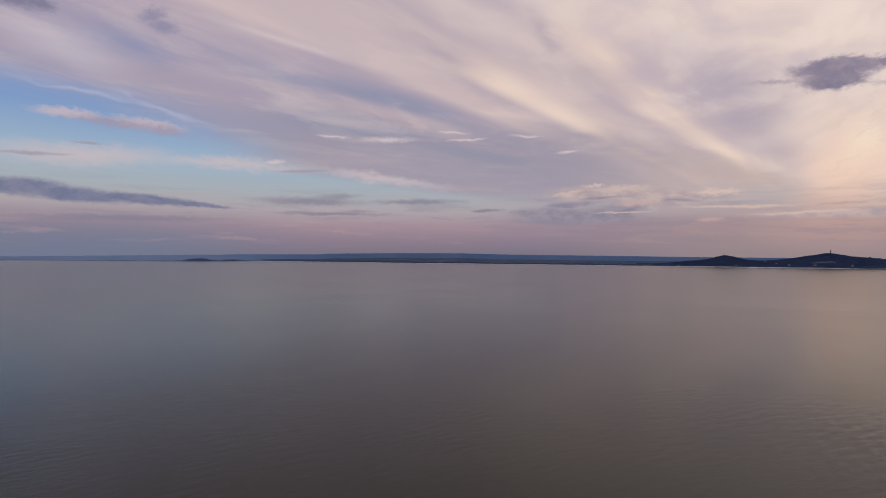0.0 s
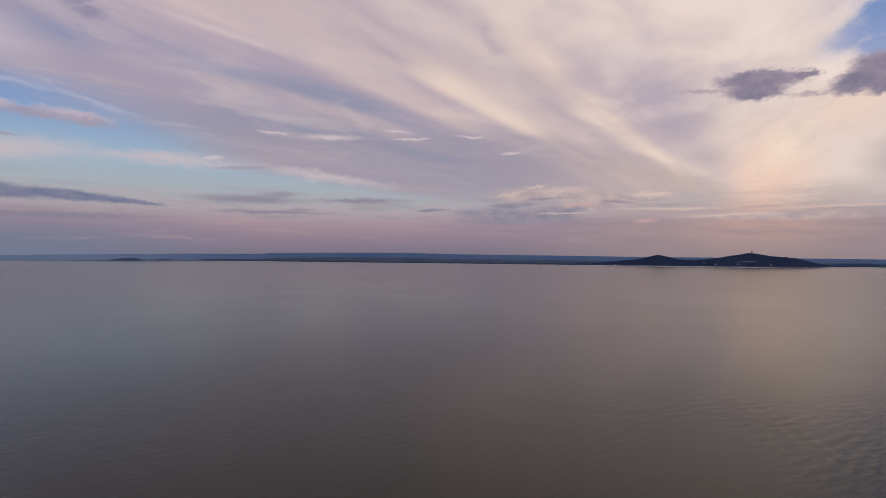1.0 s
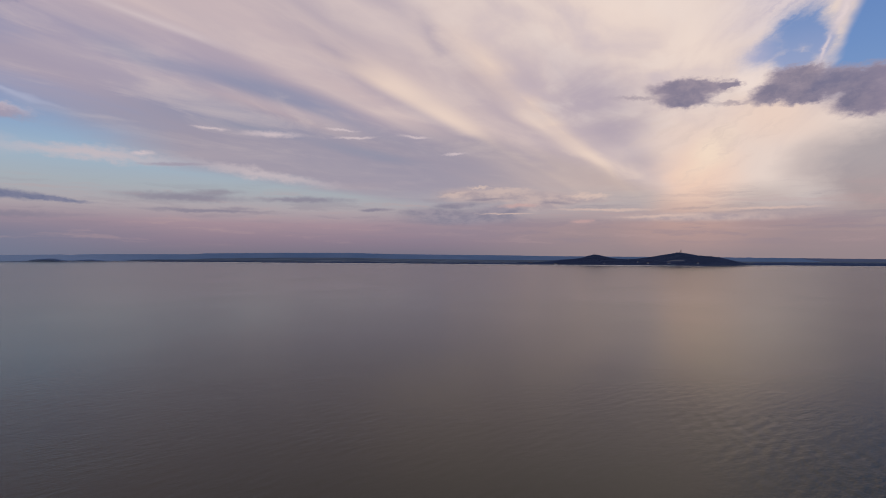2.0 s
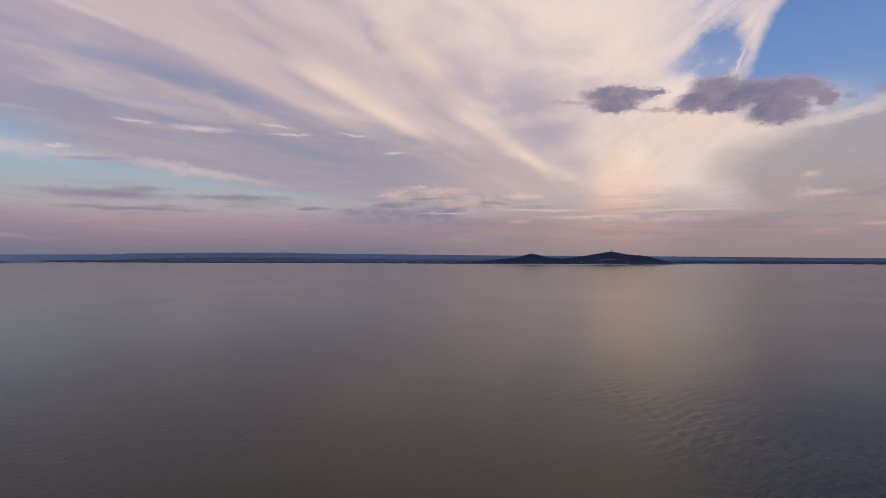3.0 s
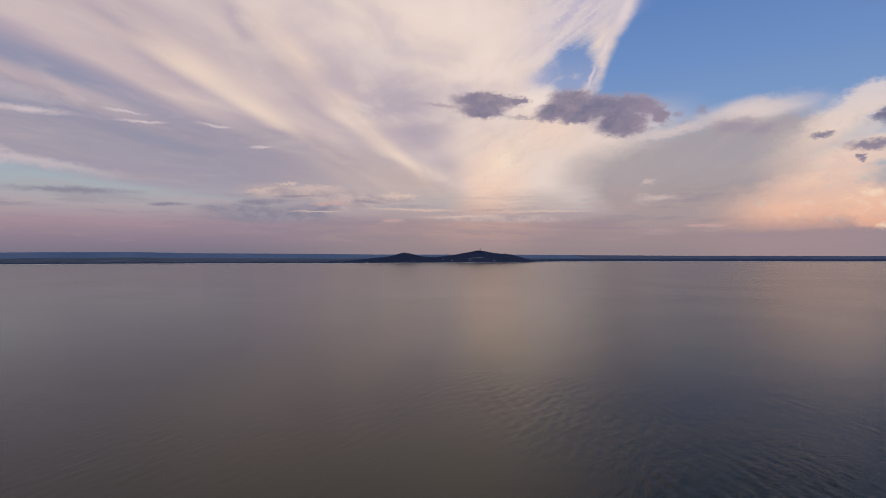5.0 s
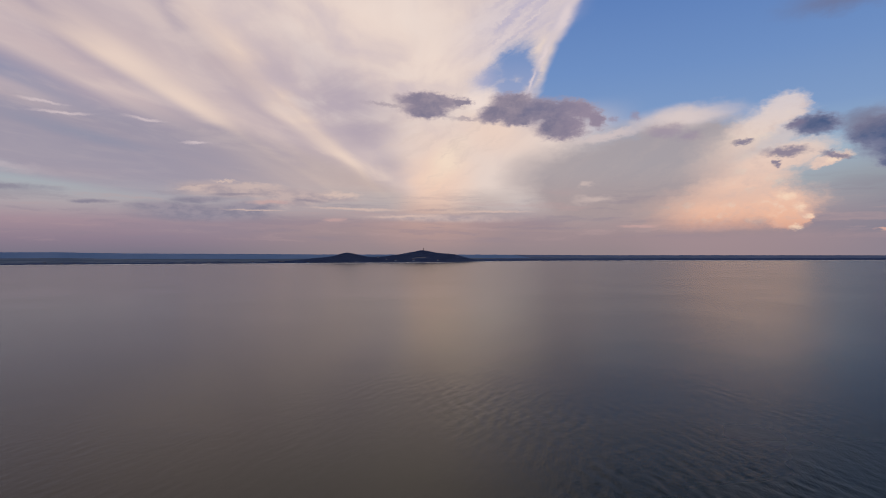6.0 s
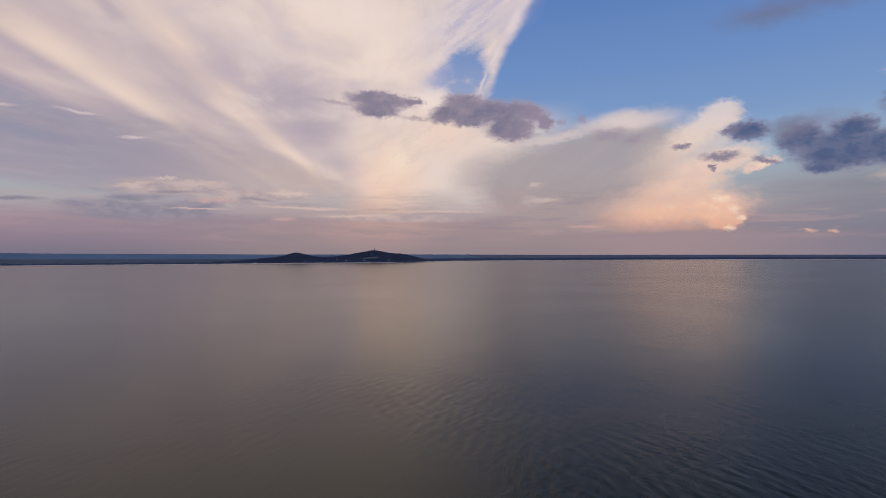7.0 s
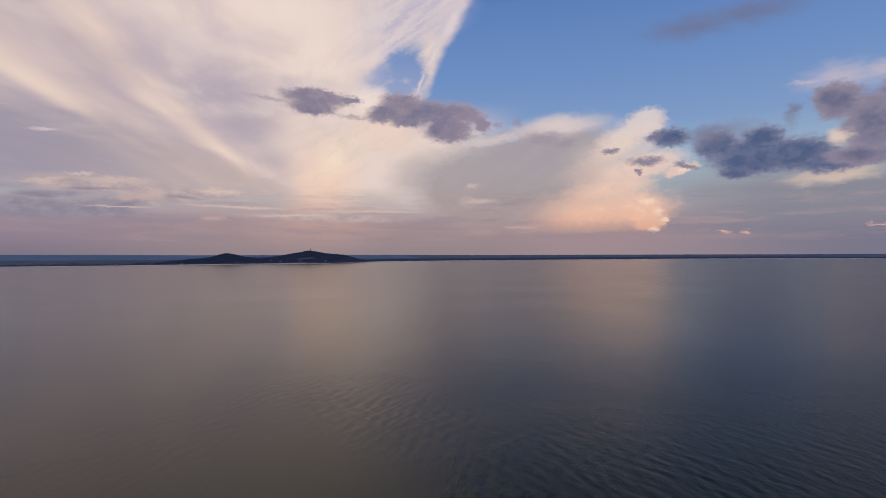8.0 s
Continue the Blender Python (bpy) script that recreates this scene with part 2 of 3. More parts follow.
cloud(PC, rgb(176, 176, 204), 0.0, 1.25, 0.5, (42.3, 17.9, 1.8, 1.3, 30))
PK = g.vec("ADD", P, g.vec("MULTIPLY", w_fine, (0.9, 0.5, 0.0)))
finger = g.plus(g.union(PK, (51.3, 23.3, 2.4, 0.95, 60), (49.2, 20.3, 2.3, 0.48, 62), (47.9, 17.7, 1.8, 0.24, 68)), g.times(g.math("SUBTRACT", comb, 0.5), 0.9))
paint(g.mix(g.smooth(finger, 0.2, 1.0), rgb(224, 209, 213), rgb(190, 184, 205)), g.soft(finger, 0.0, 1.5, 0.8))

# grey shelf of cloud
cloud(PB, rgb(184, 171, 172), 0.2, 1.25, 0.7, (47.55, 8.28, 3.64, 2.57, 30.3))
shelf = g.plus(g.union(PF, (53.60, 6.80, 7.10, 5.03, 0), (60.57, 7.29, 8.04, 5.02, 0), (59.11, 7.54, 11.21, 5.63, 0), (62.67, 10.35, 7.55, 3.18, 0)), g.times(rough, 0.3))
shelf_tone = g.mix(g.smooth(EL, 4.0, 9.0), rgb(168, 152, 154), rgb(168, 159, 164))
paint(g.mix(g.smooth(slant, 0.42, 0.75, 0.0, 0.15), shelf_tone, rgb(200, 181, 174)), g.soft(shelf, 0.55, 1.1, 0.95))
cloud(PF, rgb(216, 199, 197), 0.1, 1.2, 0.75, (56.09, 11.87, 4.90, 0.55, 8.8), (62.58, 13.01, 5.29, 1.10, 7.7), (63.85, 13.27, 4.62, 1.02, 0))
cloud(PF, rgb(212, 191, 185), 0.1, 1.2, 0.6, (53.37, 7.04, 0.73, 0.42, 0), (54.27, 5.40, 2.68, 0.54, 0))

# low bands over the far shore
band = g.noise(g.vec("MULTIPLY", PS, (0.10, 1.0, 1.0)), 1.1, 5, 0.6, 0.3)
low = g.times(g.smooth(EL, 8.0, 4.5), g.smooth(EL, 0.3, 2.0))
paint(rgb(186, 158, 159), g.times(g.smooth(band, 0.52, 0.68, 0.0, 0.35), low))
paint(rgb(138, 129, 145), g.times(g.smooth(band, 0.5, 0.34, 0.0, 0.32), low))

# thunderhead lit by the last sun: crisp towards it, dissolving on the other side
billow = g.noise(g.vec("ADD", g.vec("MULTIPLY", P, (0.8, 1.1, 1.0)), g.vec("MULTIPLY", w_fine, (0.9, 0.9, 0.0))), 0.75, 6, 0.6)
crisp = g.smooth(AZ, 65.5, 72.5, 0.0, 0.62)
puff = g.times(g.math("SUBTRACT", billow, 0.5), 0.5)
glow = g.ramp(EL, 0, 20, (0, rgb(196, 156, 152)), (2.0, rgb(224, 168, 146)), (3.2, rgb(242, 188, 160)), (5.0, rgb(241, 197, 174)), (7.5, rgb(238, 204, 187)), (10.5, rgb(234, 211, 198)), (14.0, rgb(230, 214, 210)), (20, rgb(228, 216, 216)))
glow = g.mix(g.smooth(billow, 0.52, 0.30, 0.0, 0.4), glow, rgb(206, 182, 176))
glow = g.mix(g.smooth(billow, 0.52, 0.72, 0.0, 0.5), glow, rgb(247, 222, 200))
cloud(PB, rgb(222, 206, 203), 0.1, 1.25, 0.75, (62.6, 12.9, 5.2, 1.35, 4))
fade = g.smooth(AZ, 54.0, 65.0)
for strength, blobs in (
    (0.6, ((67.6, 9.3, 6.4, 3.4, 28),)),
    (0.80, ((70.9, 12.7, 2.5, 1.6, 20), (68.6, 11.2, 3.6, 1.7, 30))),
    (0.85, ((70.0, 8.2, 5.6, 1.3, 14), (74.4, 8.0, 1.9, 0.6, 14), (67.4, 6.4, 5.2, 1.7, 10))),
    (0.92, ((65.6, 4.0, 9.0, 2.7, 3), (70.2, 4.2, 2.9, 2.1, 0), (71.4, 3.3, 1.8, 1.5, 0), (72.6, 3.0, 0.9, 0.6, 0), (71.2, 2.5, 1.6, 0.7, 0))),
):
    paint(glow, g.times(g.soft(g.plus(g.union(PC, *blobs), puff), crisp, 1.12, strength), g.times(fade, g.smooth(EL, 1.4, 2.4))))
cloud(PC, rgb(250, 222, 196), 0.0, 1.2, 0.7, (71.2, 5.0, 0.8, 0.6, 0), (72.2, 4.0, 0.6, 0.5, 0), (73.0, 3.1, 0.6, 0.3, 0), (72.1, 2.2, 0.6, 0.3, 0), (75.1, 8.0, 1.3, 0.28, 14))
cloud(PC, rgb(176, 160, 164), 0.0, 1.2, 0.5, (61.2, 12.1, 2.3, 0.8, 0), (63.6, 11.1, 1.3, 0.6, 0))
paint(rgb(166, 143, 148), g.times(g.times(g.smooth(AZ, 55, 64), g.smooth(AZ, 90, 70)), g.smooth(g.plus(EL, g.times(g.math("SUBTRACT", grain, 0.5), 1.2)), 2.3, 1.3, 0.0, 0.6)))

BLUSH = rgb(214, 187, 177)
cloud(PB, rgb(158, 150, 166), 0.0, 1.25, 0.45, (10.98, 10.01, 9.23, 2.08, -9.2))
cloud(PS, rgb(192, 172, 172), 0.1, 1.2, 0.6, (14.66, 6.73, 3.63, 0.61, 0.6), (22.90, 6.14, 5.06, 0.79, -4.4))
cloud(PS, rgb(152, 143, 157), 0.1, 1.2, 0.6, (11.97, 3.86, 3.77, 0.86, 4.9), (18.58, 4.76, 2.44, 0.31, -3.5))
cloud(PS, rgb(138, 129, 146), 0.0, 1.25, 0.5, (14.02, 3.08, 9.35, 1.83, -1.0))
pad = g.plus(g.union(PS, (23.5, 5.7, 6.5, 0.75, 0), (17.67, 6.11, 7.77, 0.78, 0), (22.22, 5.30, 4.26, 0.97, 0), (14.10, 6.40, 3.53, 0.53, 0), (37.77, 3.70, 10.36, 0.55, -0.8)), g.times(rough, 0.35))
paint(g.mix(g.smooth(grain, 0.36, 0.64), rgb(172, 157, 163), rgb(198, 177, 174)), g.soft(pad, 0.3, 1.15, 0.85))
bank = g.plus(g.union(PS, (14.10, 3.90, 7.04, 0.90, 0), (10.90, 4.44, 4.59, 0.65, 0), (17.97, 4.42, 3.01, 0.91, 0), (13.51, 5.20, 2.93, 0.42, 0)), g.times(rough, 0.4))
paint(g.mix(g.smooth(grain, 0.36, 0.64), rgb(138, 133, 150), rgb(156, 147, 160)), g.soft(bank, 0.3, 1.2, 0.92))
cloud(PF, rgb(206, 184, 178), 0.1, 1.1, 0.8, (13.09, 6.49, 2.21, 0.31, 7.5), (18.61, 6.73, 3.92, 0.43, -1.4), (27.10, 6.12, 2.75, 0.43, 0.4), ragged=0.6)
cloud(PC, rgb(216, 192, 182), 0.0, 1.2, 0.8, (28.0, 6.0, 1.9, 0.36, 0), (26.80, 6.12, 1.83, 0.24, -1.1), (15.91, 7.18, 1.46, 0.18, 2.3), ragged=0.5)
cloud(PS, rgb(140, 132, 148), 0.2, 1.1, 0.6, (24.05, 5.37, 2.15, 0.24, -4.8), (16.79, 5.85, 2.69, 0.18, 2.1), (-11.23, 6.03, 2.77, 0.43, 2.4), (-9.25, 4.45, 2.08, 0.24, -0.4), (4.80, 4.64, 1.88, 0.18, 1.7))
cloud(PS, BLUSH, 0.1, 1.1, 0.8, (29.19, 4.60, 6.67, 0.18, -0.8), (34.30, 3.84, 5.06, 0.18, 1.4), (42.84, 4.34, 5.81, 0.18, -0.2), (18.90, 4.27, 3.62, 0.12, -0.0))
cloud(PS, rgb(206, 168, 164), 0.2, 1.1, 0.6, (26.80, 3.42, 1.47, 0.30, 0), (20.09, 5.17, 3.03, 0.30, 0), (58.69, 2.59, 2.34, 0.24, 0.8))
PL = g.vec("ADD", P, g.vec("ADD", g.vec("MULTIPLY", w_fine, (1.8, 0.5, 0.0)), g.vec("MULTIPLY", w_tiny, (0.8, 0.25, 0.0))))
sheet = g.plus(g.union(PL, (-38.6, 5.6, 3.8, 0.85, 0), (-34.8, 5.2, 5.0, 0.75, -3), (-29.5, 5.05, 5.5, 0.55, -3), (-25.0, 4.75, 3.6, 0.28, -4)), g.times(rough, 0.5))
paint(g.mix(g.smooth(billow, 0.36, 0.66), rgb(104, 112, 143), rgb(124, 126, 152)), g.soft(sheet, 0.45, 1.2, 0.88))
cloud(PL, rgb(134, 129, 147), 0.2, 1.2, 0.75, (-31.71, 3.21, 10.99, 0.37, 1.2), (-14.14, 5.44, 6.58, 0.55, -0.4), (-2.98, 5.60, 5.78, 0.37, 1.1), (-12.45, 4.20, 6.10, 0.24, 0.0), (4.32, 4.68, 1.52, 0.24, 2.1), ragged=0.7)
# broken cloud and blue gaps beyond the veil
cloud(PB, rgb(206, 197, 208), 0.0, 1.25, 0.5, (-36.0, 17.6, 6.5, 2.2, -8))
cloud(PB, rgb(190, 194, 216), 0.0, 1.25, 0.4, (-34.0, 14.2, 5.5, 0.25, -2), (-28.0, 13.6, 4.5, 0.25, -14))
cloud(PF, rgb(200, 187, 192), 0.0, 1.3, 0.85, (-34.33, 8.79, 8.43, 1.16, 2.6), (-21.56, 8.91, 8.65, 0.67, -0.6), (-6.54, 8.01, 8.18, 0.61, -7.6))
cloud(PC, rgb(200, 184, 193), 0.2, 1.15, 0.85, (-35.29, 12.19, 3.26, 0.55, 1.1), (-29.26, 11.99, 4.08, 0.61, -2.6))
cloud(PC, rgb(160, 152, 172), 0.1, 1.15, 0.85, (-31.6, 11.8, 5.2, 0.62, -2), (-28.0, 11.6, 2.6, 0.6, -4), ragged=0.5)
cloud(PS, rgb(160, 152, 168), 0.2, 1.1, 0.75, (-33.90, 9.82, 1.90, 0.18, 0.8), (-37.98, 8.48, 3.42, 0.24, 4.0), (-14.86, 8.60, 3.72, 0.24, 3.4))
# little white wisps
cloud(PL, rgb(212, 196, 200), 0.0, 1.2, 0.85, (-11.89, 12.23, 1.91, 0.18, -1.6), (-6.06, 12.11, 3.63, 0.37, 1.5), (1.08, 12.95, 1.99, 0.18, -2.5), (2.46, 12.21, 2.75, 0.18, 3.4), (8.97, 12.45, 1.95, 0.18, -5.1), (13.24, 10.69, 1.74, 0.18, 1.6), (-17.60, 9.37, 1.25, 0.24, 4.4), ragged=0.7)

# dark ragged cumulus below the veil
cloud(PF, rgb(240, 222, 214), 0.2, 1.2, 0.7, (42.50, 16.33, 2.23, 1.19, 0))
cloud(PC, rgb(242, 224, 216), 0.2, 1.2, 0.6, (42.1, 15.4, 1.5, 0.9, 0))
dark = g.plus(g.union(PC, (36.8, 15.9, 4.1, 0.95, -3), (36.5, 15.0, 2.9, 0.95, -4), (40.2, 15.8, 1.6, 0.4, -4),
    (45.9, 15.8, 2.5, 1.05, 0), (44.2, 14.7, 2.3, 1.15, 10), (46.4, 14.1, 2.4, 1.0, 0), (48.9, 14.7, 4.6, 1.35, -6), (50.9, 13.0, 3.0, 1.5, 0), (52.7, 14.6, 2.5, 1.1, -16), (54.4, 13.6, 1.2, 0.8, -50)), g.times(rough, 0.7))
dark_tone = g.mix(g.plus(g.smooth(billow, 0.34, 0.66, -0.1, 0.5), g.smooth(EL, 13.2, 16.6, 0.0, 0.55)), rgb(112, 110, 137), rgb(150, 138, 154))
dark_tone = g.mix(g.smooth(AZ, 48.5, 54.5, 0.0, 0.7), dark_tone, rgb(156, 140, 158))
paint(g.mix(g.smooth(dark, 0.45, 1.05), dark_tone, rgb(164, 150, 164)), g.soft(dark, 0.62, 1.2, 0.95))
cloud(PC, rgb(154, 142, 162), 0.2, 1.2, 0.65, (58.36, 13.58, 0.60, 0.58, 0), (56.16, 13.40, 0.72, 0.35, 0), (61.22, 11.80, 2.12, 0.75, 0), (63.26, 11.19, 1.39, 0.57, 0), ragged=0.6)
cloud(PF, rgb(194, 184, 200), 0.0, 1.2, 0.85, (87.31, 14.66, 3.71, 1.55, 0), (90.13, 14.73, 2.16, 1.23, 0), (84.90, 14.69, 2.07, 0.42, 0))
cloud(PF, rgb(214, 191, 178), 0.2, 1.15, 0.85, (86.62, 6.55, 4.36, 0.92, 5.1), (87.28, 9.72, 1.40, 0.95, 0))
cloud(PC, rgb(148, 136, 152), 0.1, 1.15, 0.55, (32.2, 15.5, 2.9, 0.3, -4.0), (40.8, 14.1, 2.6, 0.32, -5))
cloud(PF, rgb(128, 126, 150), 0.0, 1.2, 0.55, (78.66, 11.25, 3.55, 1.35, 0), (83.62, 12.00, 0.85, 1.27, 0), ragged=0.6)
dusk = g.plus(g.union(PC, (80.50, 8.84, 4.20, 1.96, 0), (83.81, 8.66, 4.04, 1.64, 0), (86.47, 7.70, 2.99, 1.07, 0), (80.77, 8.11, 3.49, 1.34, 0), (79.10, 7.39, 1.69, 0.69, 0), (81.42, 10.43, 1.97, 1.11, 0), (77.69, 9.89, 2.31, 1.37, 0), (73.51, 11.12, 2.07, 1.08, 0)), g.times(rough, 0.6))
paint(g.mix(g.smooth(dusk, 0.3, 1.1), g.mix(g.smooth(billow, 0.36, 0.66), rgb(72, 88, 126), rgb(100, 106, 138)), rgb(134, 133, 158)), g.soft(dusk, 0.62, 1.2, 0.95))
cloud(PC, rgb(122, 117, 143), 0.3, 1.15, 0.85, (71.2, 9.0, 2.3, 0.55, 0), (75.0, 8.3, 1.5, 0.36, -20), (67.8, 10.2, 1.1, 0.36, 6), (70.6, 8.0, 0.4, 0.4, 0), (72.0, 11.3, 0.9, 0.4, 20), ragged=0.8)
pall = g.plus(g.union(PC, (87.10, 12.76, 1.96, 1.68, 0), (86.43, 13.15, 1.36, 1.12, 0), (89.37, 10.54, 2.28, 2.75, 0), (88.79, 8.11, 2.81, 1.03, 0), (91.35, 11.92, 1.74, 3.09, 0)), g.times(rough, 0.8))
paint(g.mix(g.smooth(pall, 0.1, 1.0), g.mix(g.smooth(billow, 0.36, 0.66), rgb(104, 104, 132), rgb(128, 120, 144)), rgb(146, 136, 154)), g.soft(pall, 0.72, 1.15, 0.95))
cloud(PF, rgb(222, 203, 192), 0.2, 1.1, 0.85, (87.12, 9.79, 1.33, 0.81, 0), ragged=0.6)
cloud(PF, rgb(120, 119, 143), 0.2, 1.1, 0.65, (76.97, 11.01, 2.15, 1.37, 0), (83.62, 12.64, 0.77, 0.68, 0), ragged=0.7)
cloud(PF, rgb(112, 117, 148), 0.0, 1.25, 0.75, (75.56, 20.95, 5.25, 1.35, 0), (80.59, 21.35, 5.25, 1.29, 0), ragged=0.4)
cloud(PC, rgb(124, 122, 148), 0.2, 1.15, 0.85, (-39.2, 20.6, 2.6, 1.0, 0), (-37.4, 20.6, 1.5, 0.7, 0), ragged=0.5)
cloud(PC, rgb(140, 137, 164), 0.1, 1.2, 0.75, (-28.9, 21.6, 1.7, 0.7, 20), (-28.0, 20.7, 1.5, 0.8, 0), ragged=0.8)
cloud(PF, rgb(224, 176, 160), 0.2, 1.1, 0.8, (78.21, 1.77, 0.86, 0.22, 0), (80.23, 1.83, 0.55, 0.16, 0), (89.68, 2.15, 0.87, 0.14, 0))

back = g.nodes.new("ShaderNodeBackground")
g.put(back.inputs[0], sky)
back.inputs[1].default_value = 0.97
g.links.new(back.outputs[0], g.nodes.new("ShaderNodeOutputWorld").inputs[0])


# ---- materials ----
def material(name):
    m = bpy.data.materials.new(name)
    m.use_nodes = True
    k = Graph(m.node_tree)
    out = k.nodes.new("ShaderNodeOutputMaterial")
    bsdf = k.nodes.new("ShaderNodeBsdfPrincipled")
    k.links.new(bsdf.outputs[0], out.inputs[0])
    place = k.nodes.new("ShaderNodeNewGeometry").outputs["Position"]
    return m, k, bsdf, place


def plain(name, dark, light, scale, rough=0.9, gloss=0.0):
    m, k, bsdf, place = material(name)
    n = k.plus(k.times(k.noise(place, scale, 5), 0.6), k.times(k.noise(place, scale * 0.12, 3), 0.4))
    k.put(bsdf.inputs["Base Color"], k.mix(k.smooth(n, 0.3, 0.7), (*dark, 1), (*light, 1)))
    k.put(bsdf.inputs["Roughness"], rough)
    k.put(bsdf.inputs["Specular IOR Level"], gloss)
    return m


def water_material(name, rough_lo, rough_hi, chop):
    m, k, bsdf, place = material(name)
    silt = k.noise(place, 0.004, 3)
    k.put(bsdf.inputs["Base Color"], k.mix(k.smooth(silt, 0.3, 0.7), (0.0114, 0.0160, 0.0103, 1), (0.0146, 0.0200, 0.0130, 1)))
    k.put(bsdf.inputs["IOR"], 1.333)
    k.put(bsdf.inputs["Specular IOR Level"], 0.34)
    gusts = k.noise(place, 0.006, 4, 0.6, 0.5)
    # the wind reaches the water on the side away from the hills
    windward = k.vec("DOT_PRODUCT", k.vec("NORMALIZE", place), (math.sin(radians(92)), math.cos(radians(92)), 0))
    windy = k.smooth(windward, 0.45, 0.98)
    k.put(bsdf.inputs["Roughness"], k.plus(k.smooth(gusts, 0.3, 0.7, rough_lo, rough_hi), k.times(windy, k.smooth(k.vec("LENGTH", place), 450, 130, 0.05, 0.11))))
    # short crests that run towards azimuth 44, and a weaker set across them
    def crests(az, long, size, detail, twist):
        a = radians(az)
        along = k.vec("DOT_PRODUCT", place, (math.sin(a) * long, math.cos(a) * long, 0))
        across = k.vec("DOT_PRODUCT", place, (math.cos(a), -math.sin(a), 0))
        return k.noise(k.xyz(along, across), size, detail, 0.6, twist)
    cross = crests(60, 0.3, 0.5, 3, 0.1)
    ripple = crests(40, 0.4, 1.6, 3, 0.15)
    cats = k.noise(place, 0.016, 4, 0.6, 0.6)
    away = k.vec("LENGTH", place)
    wave = k.plus(k.times(cross, 0.5), k.times(ripple, k.smooth(away, 330, 130, 0.1, 0.5)))
    # rougher out in the wind, smoother towards the shores
    wave = k.times(wave, k.smooth(cats, 0.32, 0.68, 0.5, 1.25))
    wave = k.times(wave, k.times(k.plus(k.times(windy, 0.5), 0.5), k.smooth(away, 800, 180)))
    bump = k.nodes.new("ShaderNodeBump")
    bump.inputs["Strength"].default_value, bump.inputs["Distance"].default_value = 1.0, chop
    k.put(bump.inputs["Height"], wave)
    k.put(bsdf.inputs["Normal"], bump.outputs[0])
    return m


WATER = water_material("lake_water", 0.165, 0.185, 0.32)
# distance haze is put into these woodland colours: bluer, and paler further off
WOOD = plain("evening_woodland", (0.036, 0.058, 0.136), (0.050, 0.076, 0.165), 0.05)
SHORE_WOOD = plain("hazy_shore_woodland", (0.045, 0.074, 0.175), (0.062, 0.098, 0.215), 0.05)
FLOOR = plain("forest_floor", (0.036, 0.056, 0.125), (0.050, 0.073, 0.150), 0.03)
DIM = plain("dim_blue_woods", (0.080, 0.120, 0.235), (0.110, 0.155, 0.285), 0.004)
COPSE = plain("hazy_far_copse", (0.105, 0.170, 0.335), (0.135, 0.205, 0.390), 0.05)
LOESS = plain("loess_bank", (0.11, 0.13, 0.18), (0.17, 0.19, 0.25), 0.2)
STONE = plain("pale_bank_stone", (0.52, 0.55, 0.63), (0.68, 0.70, 0.76), 0.4, 0.8, 0.2)
PLASTER = plain("pale_plaster", (0.18, 0.24, 0.37), (0.27, 0.33, 0.46), 0.6, 0.9, 0.0)
TILE = plain("dull_roof_tile", (0.060, 0.058, 0.075), (0.095, 0.085, 0.10), 0.8)
STEEL = plain("painted_steel", (0.12, 0.12, 0.14), (0.2, 0.2, 0.22), 1.5, 0.6, 0.4)
TIMBER = plain("weathered_timber", (0.07, 0.06, 0.055), (0.13, 0.11, 0.10), 1.2)


def field_material():
    """A mosaic of fields and copses."""
    m, k, bsdf, place = material("far_fields")
    n = k.nodes.new("ShaderNodeTexVoronoi")
    k.put(n.inputs["Vector"], k.vec("MULTIPLY", place, (0.006, 0.009, 0.0)))
    n.inputs["Scale"].default_value = 1.0
    cell = k.nodes.new("ShaderNodeSeparateColor")
    k.put(cell.inputs[0], n.outputs["Color"])
    tone = k.mix(k.smooth(cell.outputs[0], 0.15, 0.95), (0.075, 0.112, 0.190, 1), (0.125, 0.170, 0.255, 1))
    tone = k.mix(k.smooth(k.noise(place, 0.01, 4), 0.45, 0.65, 0.0, 0.7), tone, (0.065, 0.098, 0.170, 1))
    k.put(bsdf.inputs["Base Color"], tone)
    k.put(bsdf.inputs["Roughness"], 0.95)
    k.put(bsdf.inputs["Specular IOR Level"], 0.0)
    return m


def far_hill_material():
    """Wooded hills; distance haze is painted in, paler where the shore runs further off."""
    m, k, bsdf, place = material("hazy_blue_hills")
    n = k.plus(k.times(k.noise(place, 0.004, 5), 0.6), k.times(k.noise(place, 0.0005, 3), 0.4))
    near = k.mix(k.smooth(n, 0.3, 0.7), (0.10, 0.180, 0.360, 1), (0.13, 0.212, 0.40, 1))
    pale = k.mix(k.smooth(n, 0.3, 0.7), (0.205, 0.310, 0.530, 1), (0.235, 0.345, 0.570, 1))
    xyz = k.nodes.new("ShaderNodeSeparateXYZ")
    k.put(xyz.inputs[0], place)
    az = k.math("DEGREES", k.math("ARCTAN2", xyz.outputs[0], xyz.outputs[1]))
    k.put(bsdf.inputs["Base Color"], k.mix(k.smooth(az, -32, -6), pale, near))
    k.put(bsdf.inputs["Roughness"], 0.95)
    k.put(bsdf.inputs["Specular IOR Level"], 0.0)
    return m


FIELD = field_material()
FAR = far_hill_material()


def mesh_object(name, verts, faces, mat, smooth=False):
    me = bpy.data.meshes.new(name)
    me.from_pydata(verts, [], faces)
    me.materials.append(mat)
    if smooth:
        me.polygons.foreach_set("use_smooth", [True] * len(me.polygons))
    me.update()
    return new(name, me)


def at(az, r, z=0.0):
    a = radians(az)
    return (r * math.sin(a), r * math.cos(a), z)


